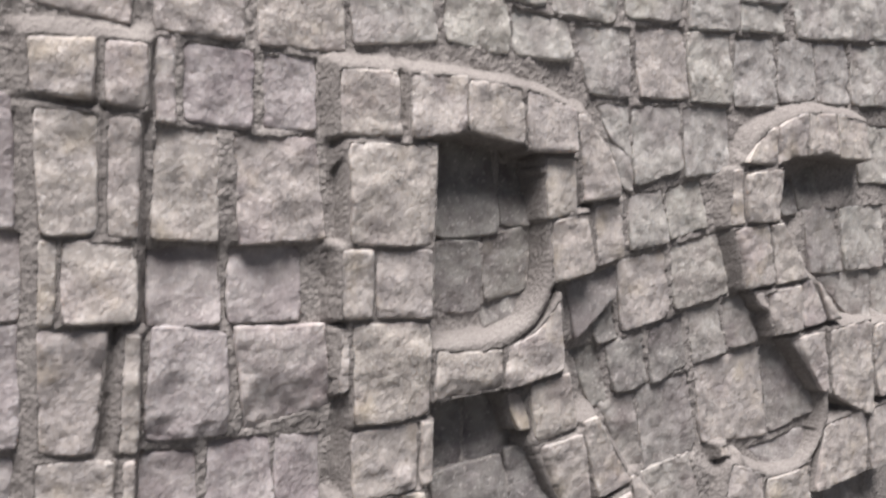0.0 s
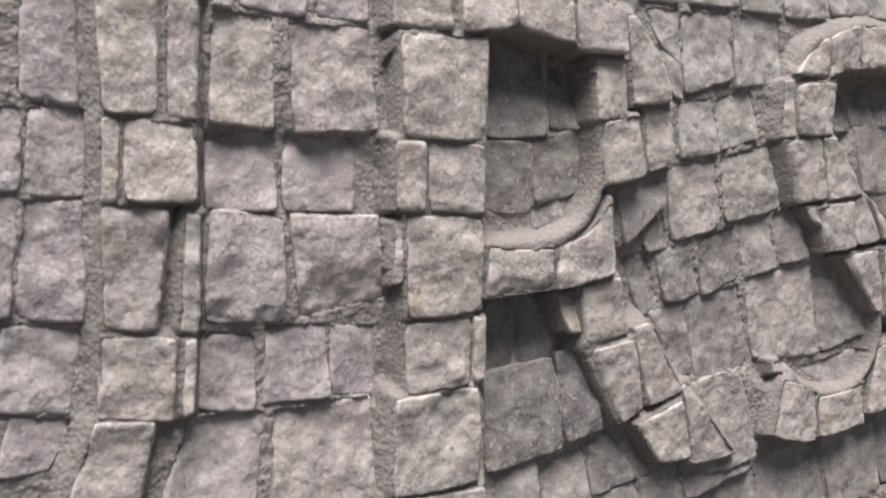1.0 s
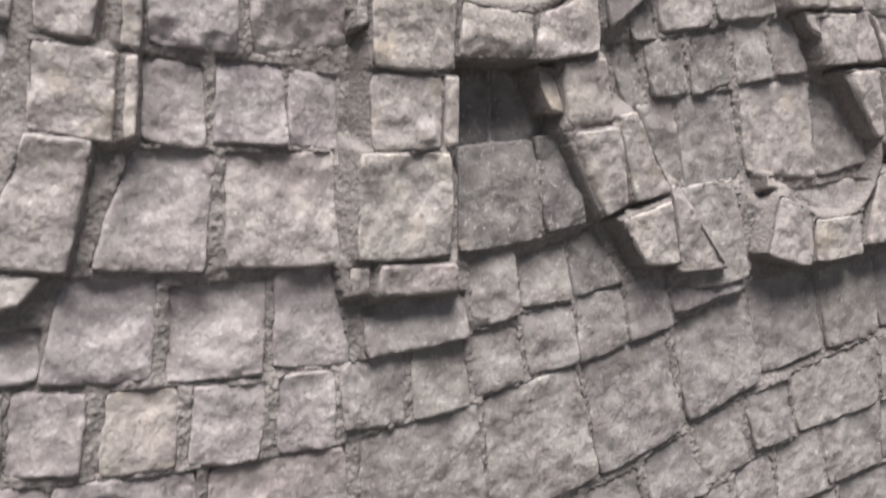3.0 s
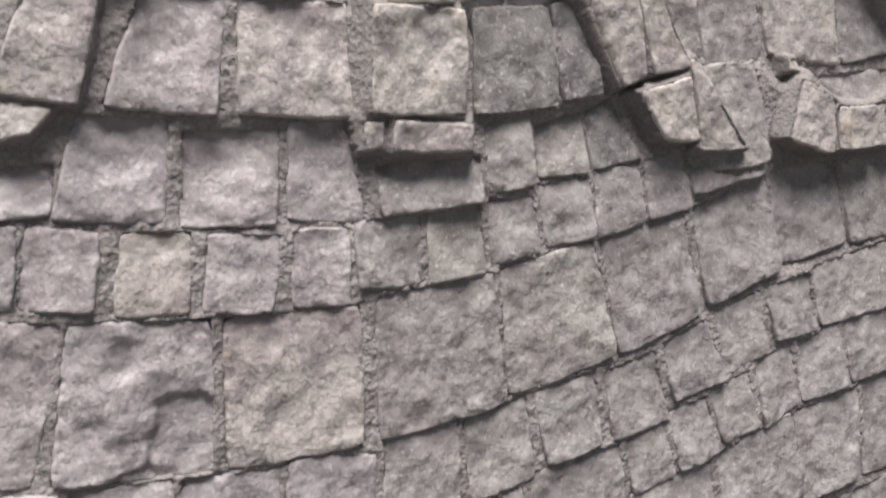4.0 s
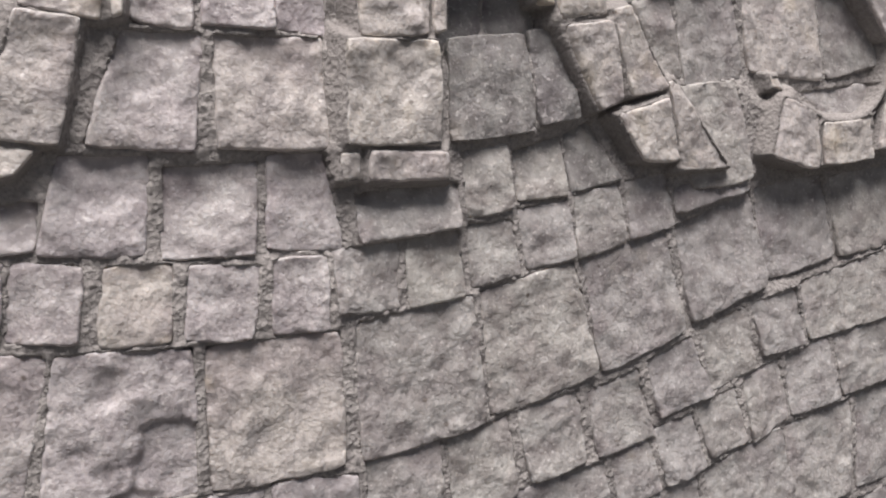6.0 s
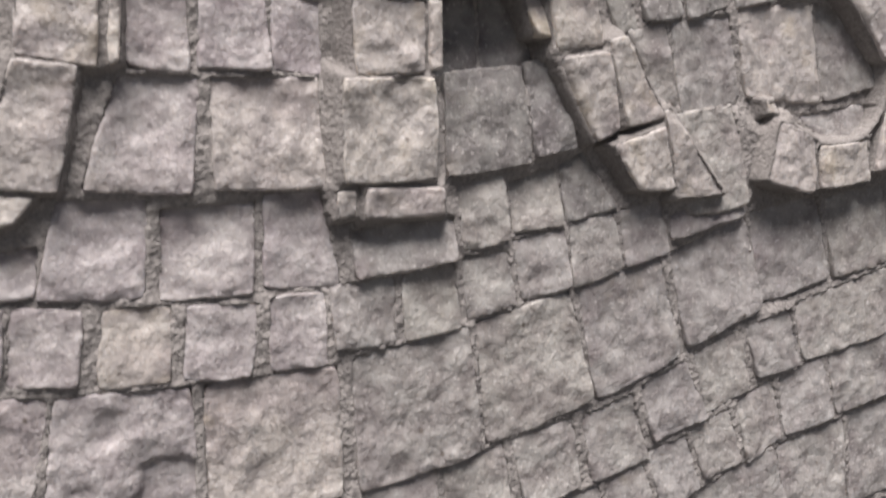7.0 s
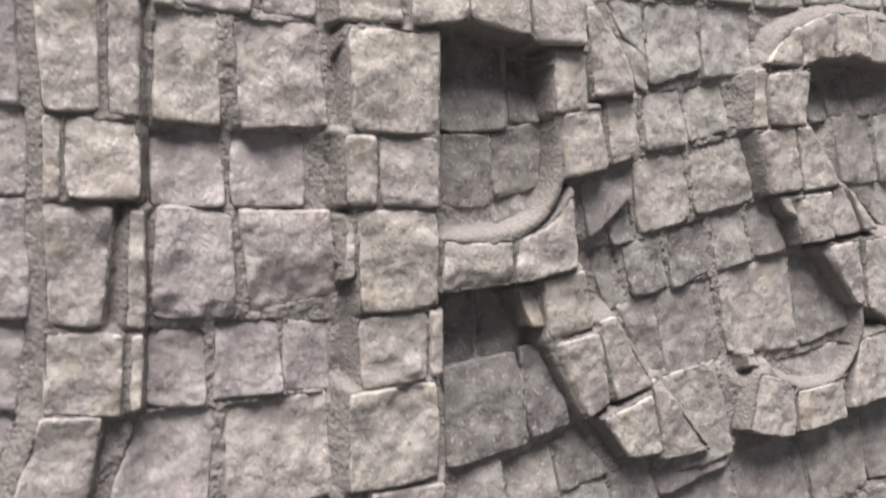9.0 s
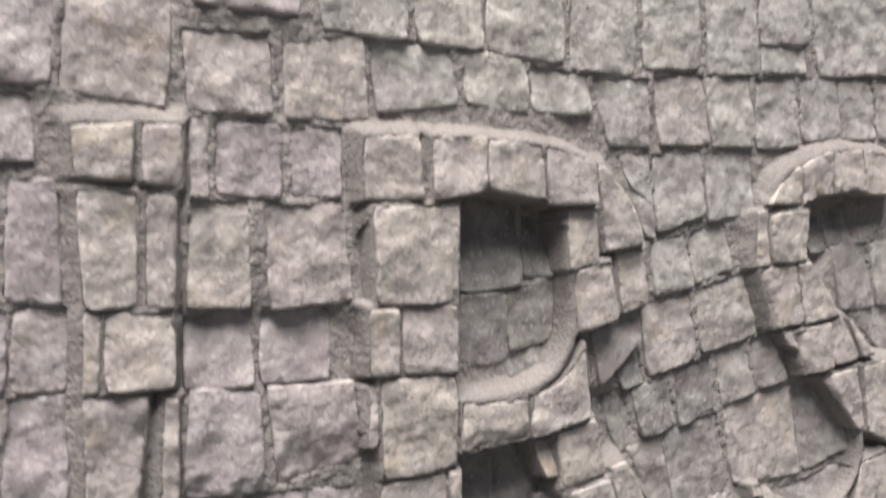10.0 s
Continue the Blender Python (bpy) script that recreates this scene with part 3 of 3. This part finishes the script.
stone(wall, 9.5, 102.6, 22.1, 18.1, 3, -5, 0.6, 1.0)
stone(wall, 31.5, 103.6, 19.6, 22.5, 4, -8, 0.3, 0.7)
stone(wall, 53.2, 106.3, 19.0, 23.0, 6, -7, 0.1, 0.3)
stone(wall, 74.8, 108.1, 18.9, 25.3, 6, -4, -0.0, 0.3)
stone(wall, 94.4, 101.1, 17.1, 7.5, 5, -5, -0.0, 0.1)
stone(wall, 94.6, 114.5, 20.0, 18.1, 8, -5, -0.3, 0.0)
stone(wall, 130.5, 112.6, 46.0, 25.3, 7, -3, 0.6, 0.5)
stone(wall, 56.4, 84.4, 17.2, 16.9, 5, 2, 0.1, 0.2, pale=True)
stone(wall, 73.8, 84.9, 16.2, 17.7, 4, 0, 0.2, 0.2)
stone(wall, 91.5, 85.9, 16.5, 18.1, 6, -4, -0.1, -0.1)
stone(wall, 109.6, 88.1, 16.1, 16.6, 7, -1, -0.5, -0.3)
stone(wall, 126.2, 89.1, 14.9, 16.9, 5, 2, 0.3, 0.3)
stone(wall, 147.1, 90.7, 24.8, 18.0, 4, -2, 0.2, 0.3)
stone(wall, 148.2, 66.4, 18.0, 16.8, 3, 4, 0.2, 0.1)
stone(wall, 157.5, 23.5, 15.0, 17.0, 3, 2, 0.2, 0.1)
stone(S, 151.2, 3.4, 12.0, 22.5, 2, 4, 0.1, 0.3)
stone(S, 150.0, -20.6, 11.5, 19.2, 7, -3, 0.2, 0.1)
stone(wall, 142.5, -46.6, 20.4, 21.0, 6, 0, 0.3, 0.1, proud=-1.2, tip=1.6)
stone(wall, 143.6, -69.2, 18.0, 17.6, 7, -1, 0.2, 0.2)
stone(wall, 146.4, -88.0, 21.0, 17.4, 7, -1, 0.3, 0.1)

# ---- mortar bed ----
X0, X1, Z0, Z1 = -112, 165, -159, 134
mortar_ring("R", -7.5, 40.2, 27.2, 23.7, 30, -92, 1.3, drop=0.3)
mortar_ring("S", 103, -8, 19.3, 18.4, 216, 372, 1.3, 2.4)
mortar_ring("S", 112, 58, 26, 15.2, 178, 40, 1.2, 2.2, hole=False, drop=0.4)
HOLES.append((112, 56, 16, 11.5, 2.2))


def outline_distance(x, z, corners):
    """Signed distance in mm to a stone's outline, negative inside."""
    best, inside = np.full(x.shape, 1e9), np.zeros(x.shape, dtype=bool)
    for (ax, az), (bx, bz) in zip(corners, np.roll(corners, -1, axis=0)):
        dx, dz = bx - ax, bz - az
        k = np.clip(((x - ax) * dx + (z - az) * dz) / (dx * dx + dz * dz + 1e-9), 0, 1)
        best = np.minimum(best, np.hypot(x - ax - k * dx, z - az - k * dz))
        inside ^= ((az > z) != (bz > z)) & (x < dx * (z - az) / (dz if abs(dz) > 1e-9 else 1e-9) + ax)
    return np.where(inside, -best, best)


def mortar_bed():
    step = 0.48
    xs, zs = np.arange(X0, X1, step), np.arange(Z0, Z1, step)
    gx, gz = np.meshgrid(xs, zs)
    fx, fz = gx.ravel(), gz.ravel()
    near, owner, face = np.full(fx.shape, 30.0), np.zeros(fx.shape, dtype=int), np.zeros(fx.shape)
    around, base, cut = np.full(fx.shape, 30.0), field(fx), np.full(fx.shape, -99.0)
    for k, (key, outlines) in enumerate(OUTLINES.items()):
        for c, level, deep, sink in outlines + [(ring, FACES[key] + drop, None, 0) for whose, ring, drop in RINGS if whose == key]:
            lo, hi = c.min(axis=0) - (14 if key else 6), c.max(axis=0) + (14 if key else 6)
            some = np.flatnonzero((fx > lo[0]) & (fx < hi[0]) & (fz > lo[1]) & (fz < hi[1]))
            d = outline_distance(fx[some], fz[some], c)
            if deep is not None:
                cut[some[d < -0.5]] = deep
            closest = near if key else around
            some, d = some[d < closest[some]], d[d < closest[some]]
            closest[some] = d
            if key:
                owner[some], face[some] = k, level
            else:
                base[some] = level + sink
    base = base.reshape(gx.shape)
    for _ in range(14):
        base[1:-1] = (base[:-2] + 2 * base[1:-1] + base[2:]) / 4
        base[:, 1:-1] = (base[:, :-2] + 2 * base[:, 1:-1] + base[:, 2:]) / 4
    base = base.ravel() + np.where(fx > -30, 0.3, 0.25) + 0.7 * fractal(fx, fz, 901, 12, 3) + 0.5 * fractal(fx, fz, 902, 2.0, 3, 0.7)
    rim = np.minimum(np.minimum(fx - X0, X1 - fx), np.minimum(fz - Z0, Z1 - fz))
    base += 5.0 * np.clip(1 - rim / 6, 0, 1)
    gzd, gxd = np.gradient(near.reshape(gx.shape), step)
    width = np.clip(2.1 + 1.5 * gzd.ravel() - 0.8 * gxd.ravel() + 1.2 * fractal(fx, fz, 905, 9, 2), 0.9, 5)
    sharp = np.full(fx.shape, 1.3)
    for x, z, rx, rz, power in HOLES:
        within = abs((fx - x) / rx) ** power + abs((fz - z) / rz) ** power < 1
        width[within] = np.clip(1.7 + 1.3 * gzd.ravel()[within], 1.0, 3.0)
        sharp[within] = 2.2
    k = np.clip((near + 0.1) / width, 0, 1)
    k = k ** sharp
    face = face.reshape(gx.shape)
    for _ in range(6):
        face[1:-1] = (face[:-2] + 2 * face[1:-1] + face[2:]) / 4
        face[:, 1:-1] = (face[:, :-2] + 2 * face[:, 1:-1] + face[:, 2:]) / 4
    face = face.ravel()
    top = face + 0.45 + 0.3 * fractal(fx, fz, 903, 5, 3) + 0.2 * fractal(fx, fz, 904, 1.6, 2)
    height = np.minimum(base, top * (1 - k) + base * k)
    field_cut = (near > 1.2) | (near < -0.5)
    height = np.where(field_cut, np.maximum(height, cut), height)
    verts = np.stack((fx, height, fz), axis=1) * MM
    faces = grid_faces(len(xs), len(zs))
    raised = (k < 0.999)[faces].any(axis=1)
    whose = owner[faces[:, 0]]
    for part_of, chosen, name in ((wall, ~raised, "mortar_joints"), *((letters[key], raised & (whose == n), "mortar_bed") for n, key in enumerate(OUTLINES) if key)):
        mine = faces[chosen]
        used, back = np.unique(mine, return_inverse=True)
        at = np.array(ORIGIN) if part_of is wall else np.zeros(3)
        ob = new(name, mesh_from(name, verts[used] + at, back.reshape(mine.shape), MORTAR if part_of is wall else RIM))
        ob.parent = part_of


mortar_bed()
